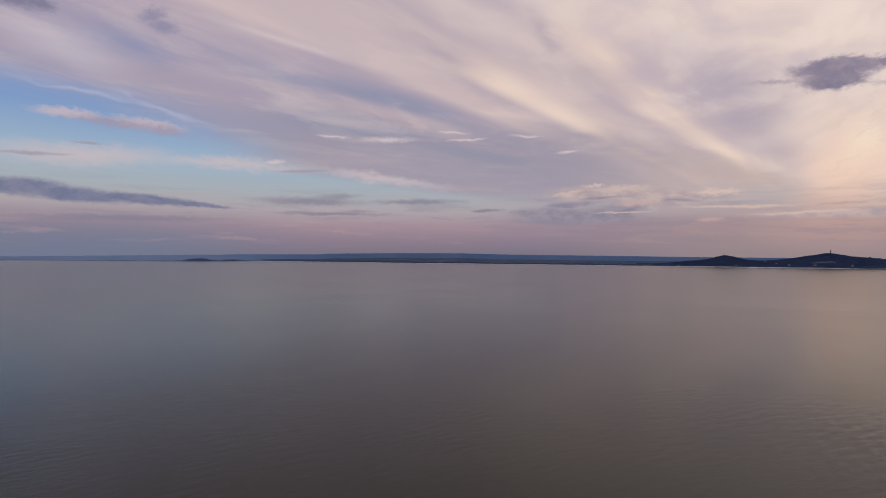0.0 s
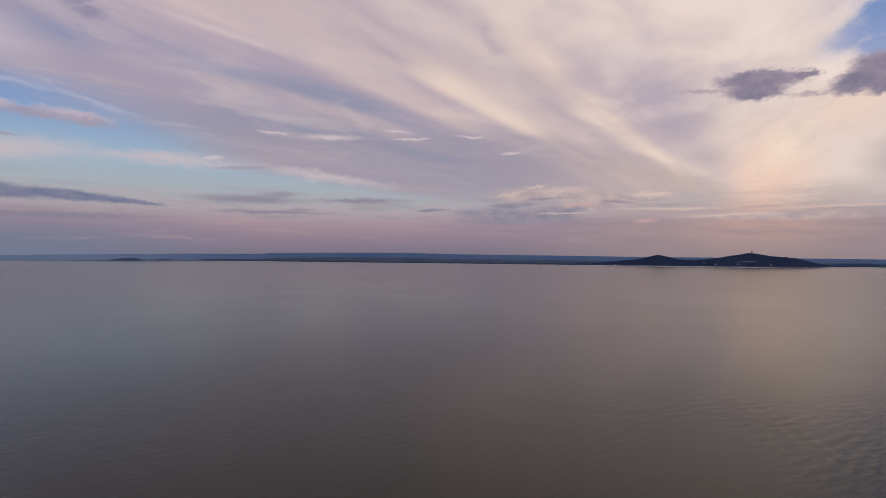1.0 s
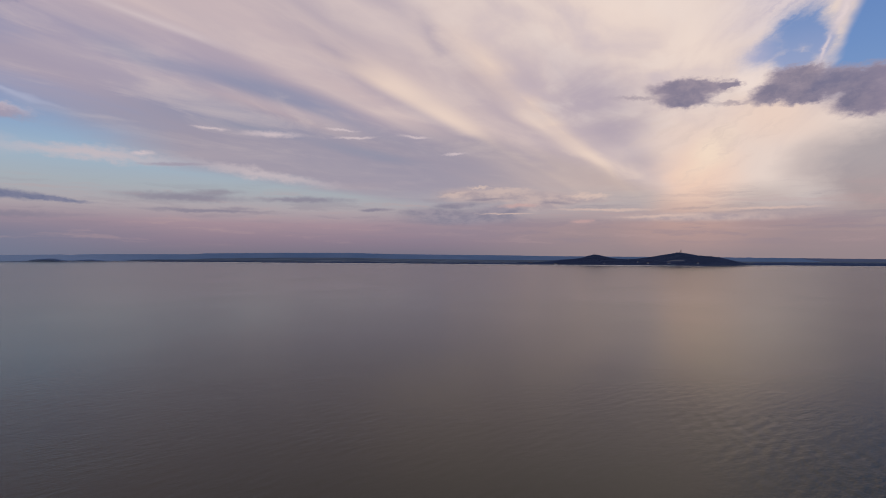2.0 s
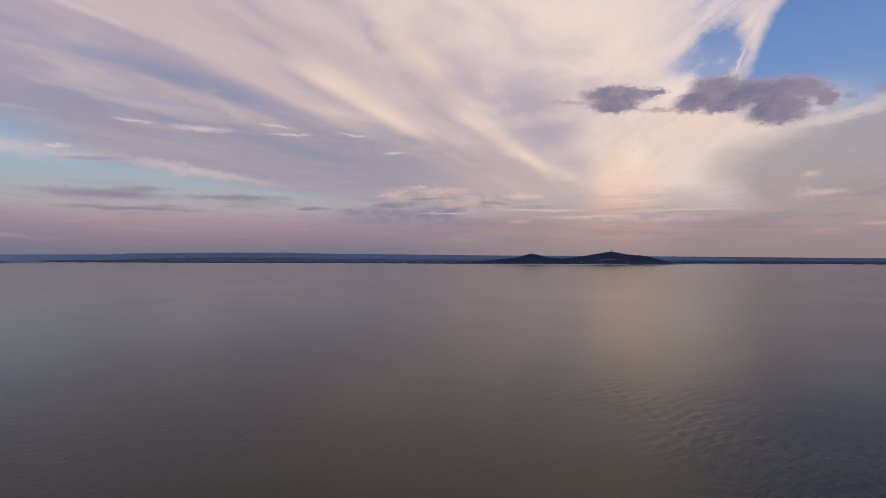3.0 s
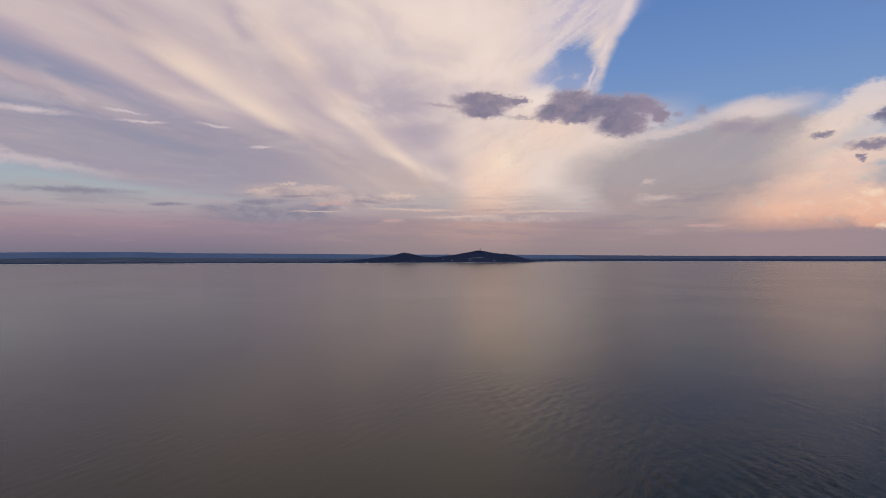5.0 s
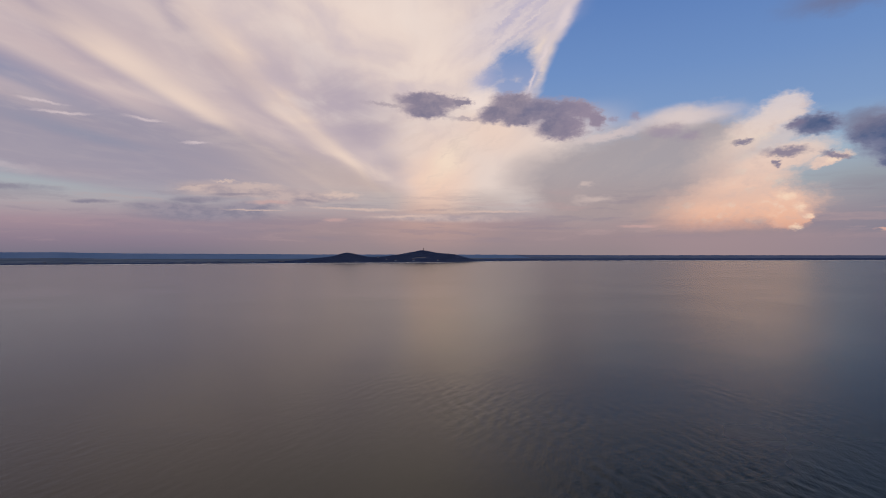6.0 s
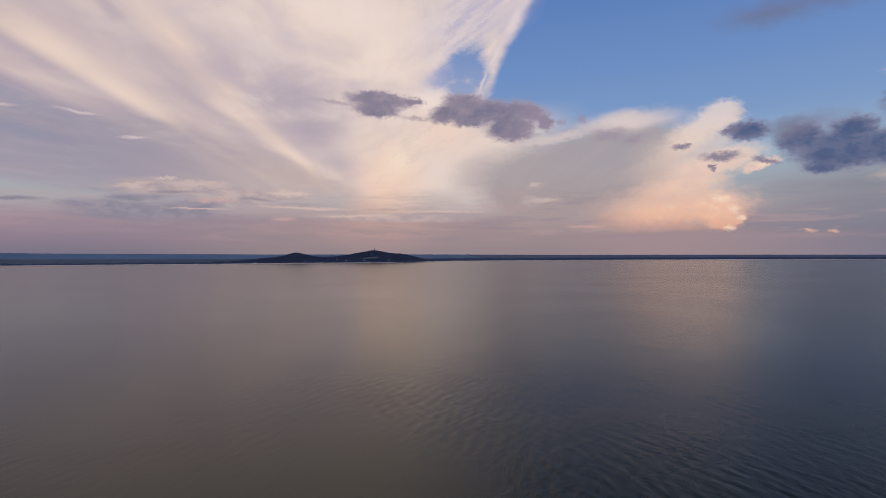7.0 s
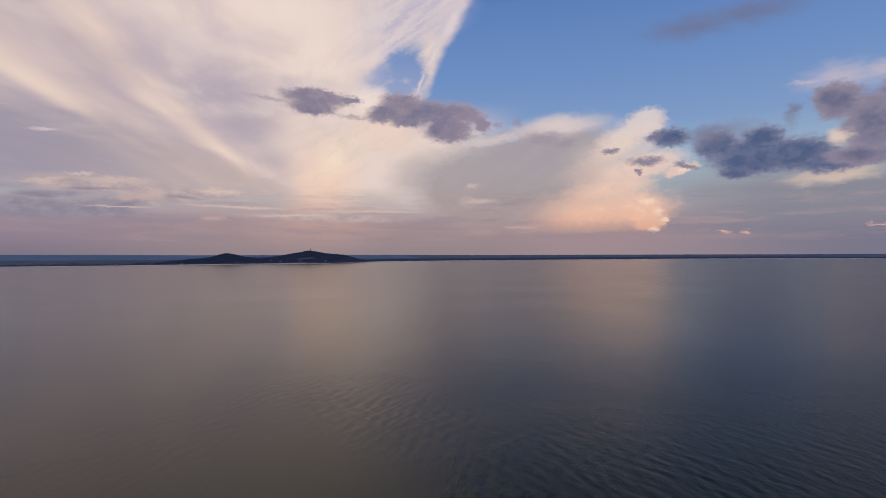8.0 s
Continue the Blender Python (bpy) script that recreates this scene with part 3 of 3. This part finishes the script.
# ---- plan of the lake: shore distance and far skyline by azimuth ----
SHORE_AZ = (-180, -80, -46, -40, -34, -26, -16, -5, 7, 19, 31, 38, 41.5, 44.5, 56, 67, 77, 84, 92, 130, 180)
SHORE_R = (4000, 4900, 5300, 5000, 4550, 4060, 3660, 3130, 2870, 2700, 2700, 2740, 2950, 3100, 3300, 3580, 3980, 4180, 4250, 4200, 4000)
LINE_AZ = (-180, -46, -34, -21, -13.2, -12.2, -5, 2, 7, 19, 25, 42, 56, 84, 92, 180)
LINE_EL = (-0.3, -0.38, -0.28, -0.11, -0.10, -0.02, 0.06, 0.07, -0.05, -0.15, -0.22, -0.28, -0.37, -0.36, -0.31, -0.3)


def shore(az):
    return float(np.interp(az, SHORE_AZ, SHORE_R)) + 14 * noise.noise((az * 0.9, 3.1, 0)) + 6 * noise.noise((az * 4.0, 7.7, 0))


def hump(az, r, az0, r0, wide, deep, high, power=1.0):
    d = ((az - az0) / wide) ** 2 + ((r - r0) / deep) ** 2
    return high * math.exp(-(d ** power))


def height(az, r):
    """Ground height over the lake."""
    inland = r - shore(az)
    z = -1.5 + 3.0 * min(1.0, max(0.0, (inland + 20) / 40))
    if inland > 0:
        z += min(inland, 600) / 600 * 5
        far = EYE + 4500 * math.tan(radians(float(np.interp(az, LINE_AZ, LINE_EL)) - 0.45))
        t = min(1.0, max(0.0, (inland - 200) / max(200.0, 4300 - shore(az))))
        z += max(0.0, far - 8) * t * t * (3 - 2 * t) * (1 if r < 4800 else max(0.0, 1 - (r - 4800) / 3000))
        z += hump(az, r, 36.2, 2960, 3.4, 150, 51, 0.85) + hump(az, r, 28.0, 2930, 1.9, 120, 43, 0.8) + hump(az, r, 36.15, 2960, 0.9, 90, 5)
        z += hump(az, r, 32.0, 2950, 3.4, 110, 12) + hump(az, r, 39.6, 2960, 1.7, 120, 16) + hump(az, r, 24.6, 2950, 2.0, 120, 14)
        z += hump(az, r, -24.6, 4080, 1.2, 90, 13) + hump(az, r, -21.6, 3960, 0.9, 80, 7)
        z += min(1, inland / 100) * 1.5 * noise.noise((az * 1.2, r * 0.01, 0))
    return z


def ridge(name, az0, az1, line, lift, mat, label, fade=12, rise=12):
    """A long low line of distant hills, with a near and a far slope."""
    verts, faces, n, prof = [], [], int((az1 - az0) * 5) + 1, ((-150, 0.0), (-100, 0.35), (-45, 0.8), (0, 1.0), (60, 0.9), (200, 0.0))
    for i in range(n):
        az = az0 + (az1 - az0) * i / (n - 1)
        end, r0 = min(1.0, (i + 1) / rise, (n - i) / fade), line(az)
        top = EYE + r0 * math.tan(radians(float(np.interp(az, LINE_AZ, LINE_EL)) + lift))
        top = top * end + 2.0 * noise.noise((az * 1.7, lift * 9, 2.0)) + 1.0 * noise.noise((az * 6, lift * 9, 4.0))
        for d, f in prof:
            verts.append(at(az, r0 + d, max(-2.0, top * f)))
    k = len(prof)
    for i in range(n - 1):
        for q in range(k - 1):
            faces.append((i * k + q, i * k + q + 1, (i + 1) * k + q + 1, (i + 1) * k + q))
    return tagged(mesh_object(name, verts, faces, mat, True), label, "hills", kind="structure")


def ground_mesh():
    azs = [a * 0.25 for a in range(-200, 400)] + [100 + i * 2.0 for i in range(105)]
    rads = [-20, -6, 0, 6, 15, 30, 50, 75, 100, 130, 160, 200, 240, 280, 320, 360, 400, 450, 520, 600, 720, 860, 1000, 1200, 1450, 1700, 2000]
    verts, faces = [], []
    for a in azs:
        aa = a if a <= 180 else a - 360
        s = shore(aa)
        for d in rads:
            r = s + d
            verts.append(at(aa, r, height(aa, r)))
        for r in (max(s + 2200, 5200), 9000, 20000):
            verts.append(at(aa, r, height(aa, r) if r < 8000 else 4.0))
    n, k = len(azs), len(rads) + 3
    for i in range(n):
        j = (i + 1) % n
        for q in range(k - 1):
            faces.append((i * k + q, i * k + q + 1, j * k + q + 1, j * k + q))
    ob = mesh_object("ground", verts, faces, FIELD, True)
    ob.data.materials.append(FLOOR)
    for p in ob.data.polygons:
        x, y, z = p.center
        if z > 3.5 and 20 < math.degrees(math.atan2(x, y)) < 44 and math.hypot(x, y) < 3250:
            p.material_index = 1
    return tagged(ob, "dusky flat farmland with wooded hills beyond the lake", "ground", kind="structure")


def sea(x, y):
    """Height of the small wind waves: many crossing trains, most of them with crests along azimuth 42."""
    rng, z = random.Random(23), np.zeros_like(x)
    for i in range(56):
        length = 2.0 * 3.3 ** rng.random()
        a = radians(42 + 90 + rng.gauss(0, 24))
        p = (x * math.sin(a) + y * math.cos(a)) * math.tau / length + rng.uniform(0, math.tau)
        z += 0.00115 * length * np.sin(p)
    # gusts: bands of livelier and of slacker water
    gust = np.zeros_like(x)
    for i in range(9):
        a, length = rng.uniform(0, math.tau), rng.uniform(45, 170)
        gust += np.sin((x * math.sin(a) + y * math.cos(a)) * math.tau / length + rng.uniform(0, math.tau))
    lively = np.clip(0.8 + 0.2 * gust, 0.1, 1.7)
    az = np.degrees(np.arctan2(x, y))
    windy = np.clip((az - 5) / 50, 0, 1)
    r = np.hypot(x, y)
    reach = np.clip((r - 85) / 20, 0, 1) * np.clip((430 - r) / 290, 0, 1) ** 1.3
    side = np.clip((az + 60) / 6, 0, 1) * np.clip((108 - az) / 6, 0, 1)
    return z * lively * (0.4 + 0.75 * windy) * reach * side


def water_mesh():
    azs = [-52 + 0.25 * i for i in range(617)] + [103 + 3.0 * i for i in range(68)]
    rads, r = [0, 40, 70, 90], 100.0
    while r < 432:
        rads.append(r)
        r += 0.45 + (r - 100) * 0.0021
    rads += [470, 600, 800, 1100, 1500, 2200, 3200, 4200, 5600]
    a, q = np.radians(np.array(azs)), np.array(rads)
    x, y = np.outer(q, np.sin(a)).ravel(), np.outer(q, np.cos(a)).ravel()
    n, m = len(azs), len(rads)
    i, j = np.meshgrid(np.arange(m - 1), np.arange(n), indexing="ij")
    k = (j + 1) % n
    faces = np.stack((i * n + j, (i + 1) * n + j, (i + 1) * n + k, i * n + k), -1).reshape(-1, 4)
    me = bpy.data.meshes.new("water")
    me.vertices.add(n * m)
    me.vertices.foreach_set("co", np.stack((x, y, sea(x, y)), -1).ravel())
    me.loops.add(faces.size)
    me.loops.foreach_set("vertex_index", faces.ravel())
    me.polygons.add(len(faces))
    me.polygons.foreach_set("loop_start", np.arange(len(faces)) * 4)
    me.polygons.foreach_set("use_smooth", np.ones(len(faces), bool))
    me.update(calc_edges=True)
    me.materials.append(WATER)
    return tagged(new("water", me), "calm silty grey lake water with fine wind ripples", "lake", kind="structure")


def stone_bank():
    """The sloping bank of pale stone along the far shore."""
    verts, faces, azs = [], [], [a * 0.25 for a in range(-104, 400)]
    for a in azs:
        s, top = shore(a), min(1.0, (a + 27) / 9) * (1.9 + 0.8 * noise.noise((a * 1.3, 5.0, 0)) + 0.5 * noise.noise((a * 7.0, 2.0, 0)))
        verts += [at(a, s - 1.5, -0.4), at(a, s + 1.2, top * 0.75), at(a, s + 2.4, top), at(a, s + 3.8, top * 0.9)]
    for i in range(len(azs) - 1):
        for q in range(3):
            faces.append((4 * i + q, 4 * i + q + 1, 4 * i + q + 5, 4 * i + q + 4))
    return tagged(mesh_object("shore_bank", verts, faces, STONE), "thin pale stone bank along the far shore", "bank", kind="structure")


ground_mesh()
stone_bank()
water_mesh()
ridge("backdrop", -30, 48, lambda az: 4400, 0.0, FAR, "low wooded hills far beyond the lake, hazy blue", rise=40)
ridge("backdrop", 42, 102, lambda az: 4720, 0.0, DIM, "dark low wooded plain far beyond the lake")
# close behind the shore, painted haze-pale to cover the darker fields
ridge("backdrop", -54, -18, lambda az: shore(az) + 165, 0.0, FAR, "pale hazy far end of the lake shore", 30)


# ---- woodland, as many small uneven crowns ----
def crowns(name, spots, mat):
    base = bmesh.new()
    bmesh.ops.create_icosphere(base, subdivisions=1, radius=1.0)
    bv = np.array([v.co[:] for v in base.verts])
    bf = np.array([[v.index for v in f.verts] for f in base.faces])
    base.free()
    rng = np.random.default_rng(5)
    n = len(spots)
    spots = np.array(spots)
    size = spots[:, 3][:, None, None]
    jit = 1 + 0.35 * (rng.random((n, len(bv), 1)) - 0.5) * 2
    v = bv[None] * jit * size * np.array([1.0, 1.0, 0.9]) + spots[:, None, :3]
    f = bf[None] + (np.arange(n) * len(bv))[:, None, None]
    ob = mesh_object(name, v.reshape(-1, 3).tolist(), f.reshape(-1, 3).tolist(), mat)
    return ob


HOUSES = []  # azimuth, metres inland, turn
rng = random.Random(11)
while len(HOUSES) < 9:
    a, d = rng.uniform(22.8, 41.6), rng.choice((rng.uniform(14, 60), rng.uniform(40, 230)))
    if all(abs(a - b) > 0.22 or abs(d - e) > 25 for b, e, _ in HOUSES):
        HOUSES.append((a, d, rng.uniform(-40, 40)))


while len(HOUSES) < 25:  # scattered along the flat shore
    a, d = rng.uniform(-12, 22.5), rng.uniform(30, 220)
    HOUSES.append((a, d, rng.uniform(-30, 30)))


def open_ground(a, d):
    """Free of trees: gardens in front of the houses and the bare bank."""
    if any(abs(a - b) < 0.16 and -22 < d - e < 7 for b, e, _ in HOUSES):
        return True
    return 34.8 < a < 36.6 and 74 < d < 110


def scatter_hills(count, seed):
    rng, spots = random.Random(seed), []
    while len(spots) < count:
        a, d = rng.uniform(21, 45), rng.uniform(8, 420)
        r = shore(a) + d
        z = height(a, r)
        if rng.random() > max(0.3, (z - 2.0) / 9) or open_ground(a, d):
            continue
        s = rng.uniform(1.4, 2.8)
        spots.append((*at(a, r, z + s * 0.5), s))
    return spots


def scatter_shore(count, seed):
    rng, spots = random.Random(seed), []
    while len(spots) < count:
        a, d = rng.uniform(-25, 96), 8 + rng.expovariate(1 / 70)
        if (24 < a < 41 and d > 20) or open_ground(a, d) or rng.random() > 0.15 + (a + 25) / 15:
            continue
        r = shore(a) + d
        s = rng.uniform(1.6, 3.8) * (0.8 + 0.5 * noise.noise((a * 0.8, 1.0, 0)))
        spots.append((*at(a, r, height(a, r) + s * 0.5), s))
    for _ in range(11000):
        a = rng.uniform(42.5, 96)
        r = shore(a) + rng.uniform(9, 520)
        s = rng.uniform(2.0, 4.2)
        spots.append((*at(a, r, height(a, r) + s * 0.5), s))
    return spots


def scatter_copse(count, seed):
    """The two low wooded knolls at the far end of the shore."""
    rng, spots = random.Random(seed), []
    for _ in range(count):
        a = rng.choice((rng.gauss(-24.6, 0.7), rng.gauss(-21.7, 0.6)))
        r = shore(a) + rng.uniform(9, 85)
        s = rng.uniform(2, 4)
        spots.append((*at(a, r, height(a, r) + s * 0.5), s))
    return spots


tagged(crowns("woodland", scatter_hills(14000, 1), WOOD), "dark dusky woodland covering the twin shore hills", "woods", kind="stuff")
tagged(crowns("shore_trees", scatter_shore(14000, 2), SHORE_WOOD), "dark belt of trees along the far lake shore", "trees", kind="stuff")
tagged(crowns("knoll_trees", scatter_copse(900, 3), COPSE), "hazy blue trees on two low shore knolls", "trees", kind="stuff")


# ---- things on the hills ----
def part(name, bm, mat, parent, label=""):
    me = bpy.data.meshes.new(name)
    bm.to_mesh(me)
    bm.free()
    me.materials.append(mat)
    ob = new(name, me)
    ob.parent = parent
    return tagged(ob, label)


def box(bm, x, y, z, sx, sy, sz):
    """A box with its base at z."""
    bmesh.ops.create_cube(bm, size=1, matrix=Matrix.Translation((x, y, z + sz / 2)) @ Matrix.Diagonal((sx, sy, sz, 1)))
    return bm


def rod(bm, p, q, r, sides=6):
    p, q = Vector(p), Vector(q)
    m = Matrix.Translation((p + q) / 2) @ (q - p).to_track_quat("Z", "Y").to_matrix().to_4x4()
    bmesh.ops.create_cone(bm, cap_ends=True, segments=sides, radius1=r, radius2=r * 0.8, depth=(q - p).length, matrix=m)
    return bm


def house(name, wide, deep, tall, roof, label):
    home = tagged(new(name), label, "house", "houses on the hill")
    part("wall", box(bmesh.new(), 0, 0, -1.5, wide, deep, tall + 1.5), PLASTER, home)
    bm = bmesh.new()
    w, d = wide / 2 + 0.4, deep / 2 + 0.5
    pts = [bm.verts.new(p) for p in ((-w, -d, tall - 0.1), (w, -d, tall - 0.1), (w, d, tall - 0.1), (-w, d, tall - 0.1), (-w, 0, tall + roof), (w, 0, tall + roof))]
    for f in ((0, 1, 5, 4), (2, 3, 4, 5), (0, 4, 3), (1, 2, 5), (3, 2, 1, 0)):
        bm.faces.new([pts[i] for i in f])
    part("roof", bm, TILE, home, "dull red-brown tiled roof")
    part("chimney", box(bmesh.new(), wide * 0.2, 0.6, tall + roof * 0.4, 0.7, 0.7, roof * 0.9), PLASTER, home)
    return home


KINDS = [
    house("house", 7, 6, 3.6, 2.6, "small pale plastered house among hillside trees"),
    house("villa", 9, 7, 5.6, 3.0, "two-storey pale villa among hillside trees"),
    house("row_house", 14, 6, 3.6, 2.2, "long low pale house near the shore"),
]
used = set()
for i, (a, d, turn) in enumerate(HOUSES):
    k = (0, 0, 1, 0, 2, 1)[i % 6]
    m = pose(*at(a, shore(a) + d, height(a, shore(a) + d)), 0, 0, -a + turn * 0.5)
    if k in used:
        copy_thing(KINDS[k], m)
    else:
        KINDS[k].matrix_basis = m
        used.add(k)


def lookout_tower():
    a, r = 36.2, 2960
    tower = tagged(new("lookout_tower"), "dark timber and steel lookout tower on the wooded hilltop", "tower")
    tower.matrix_basis = pose(*at(a, r, height(a, r)), 0, 0, -a)
    part("base", box(bmesh.new(), 0, 0, -1, 7, 7, 2.2), LOESS, tower, "pale concrete plinth")
    for x in (-2.4, 2.4):
        for y in (-2.4, 2.4):
            part("leg", rod(bmesh.new(), (x, y, 1), (x * 0.7, y * 0.7, 10.2), 0.35), TIMBER, tower)
    for z in (4.2, 7.2):
        for x0, y0, x1, y1 in ((-2, -2, 2, -2), (2, -2, 2, 2), (2, 2, -2, 2), (-2, 2, -2, -2)):
            part("brace", rod(bmesh.new(), (x0, y0, z), (x1, y1, z), 0.18), TIMBER, tower)
    part("stair_shaft", box(bmesh.new(), 0, 0, 1, 1.9, 1.9, 9), TIMBER, tower)
    part("platform", box(bmesh.new(), 0, 0, 10, 5.2, 5.2, 0.4), TIMBER, tower)
    part("railing", box(bmesh.new(), 0, -2.5, 10.4, 5.2, 0.12, 1.1), TIMBER, tower)
    part("cabin", box(bmesh.new(), 0, 0, 10.4, 3.0, 3.0, 2.6), TIMBER, tower)
    bm = bmesh.new()
    bmesh.ops.create_cone(bm, cap_ends=True, segments=4, radius1=3.1, radius2=0.2, depth=1.8, matrix=Matrix.Translation((0, 0, 13.9)) @ Matrix.Rotation(radians(45), 4, "Z"))
    part("roof", bm, TILE, tower, "dark pyramid roof")
    part("antenna", rod(bmesh.new(), (0, 0, 14.6), (0, 0, 20.0), 0.35), STEEL, tower, "thin steel antenna")


def mast():
    a, r = 28.0, 2930
    pole = tagged(new("radio_mast"), "thin steel radio mast on the lower hilltop", "mast")
    pole.matrix_basis = pose(*at(a, r, height(a, r)), 0, 0, -a)
    part("base", box(bmesh.new(), 0, 0, -1, 2.4, 2.4, 1.8), LOESS, pole)
    part("pole", rod(bmesh.new(), (0, 0, 0.5), (0, 0, 13.5), 0.38), STEEL, pole)
    for z in (9.5, 11.8):
        part("antenna", box(bmesh.new(), 0, -0.5, z, 1.3, 0.5, 1.2), STEEL, pole)


def loess_bank():
    """The bare bank on the face of the larger hill."""
    bm, cols = bmesh.new(), 26
    grid = []
    for i in range(cols + 1):
        a = 34.9 + 1.6 * i / cols
        edge = max(0.0, math.sin(math.pi * i / cols)) ** 0.4
        row = []
        for j in range(5):
            d = 92 + 15 * (j / 4) * edge + 5 * noise.noise((a * 3, j, 1.0))
            r = shore(a) + d
            row.append(bm.verts.new(at(a, r, height(a, r) + 0.5 + 0.5 * noise.noise((a * 7, j * 2.0, 0)))))
        grid.append(row)
    for i in range(cols):
        for j in range(4):
            bm.faces.new((grid[i][j], grid[i + 1][j], grid[i + 1][j + 1], grid[i][j + 1]))
    me = bpy.data.meshes.new("bank")
    bm.to_mesh(me)
    bm.free()
    me.materials.append(LOESS)
    tagged(new("bank", me), "bare pale loess bank on the hillside", "bank", kind="structure")


lookout_tower()
mast()
loess_bank()
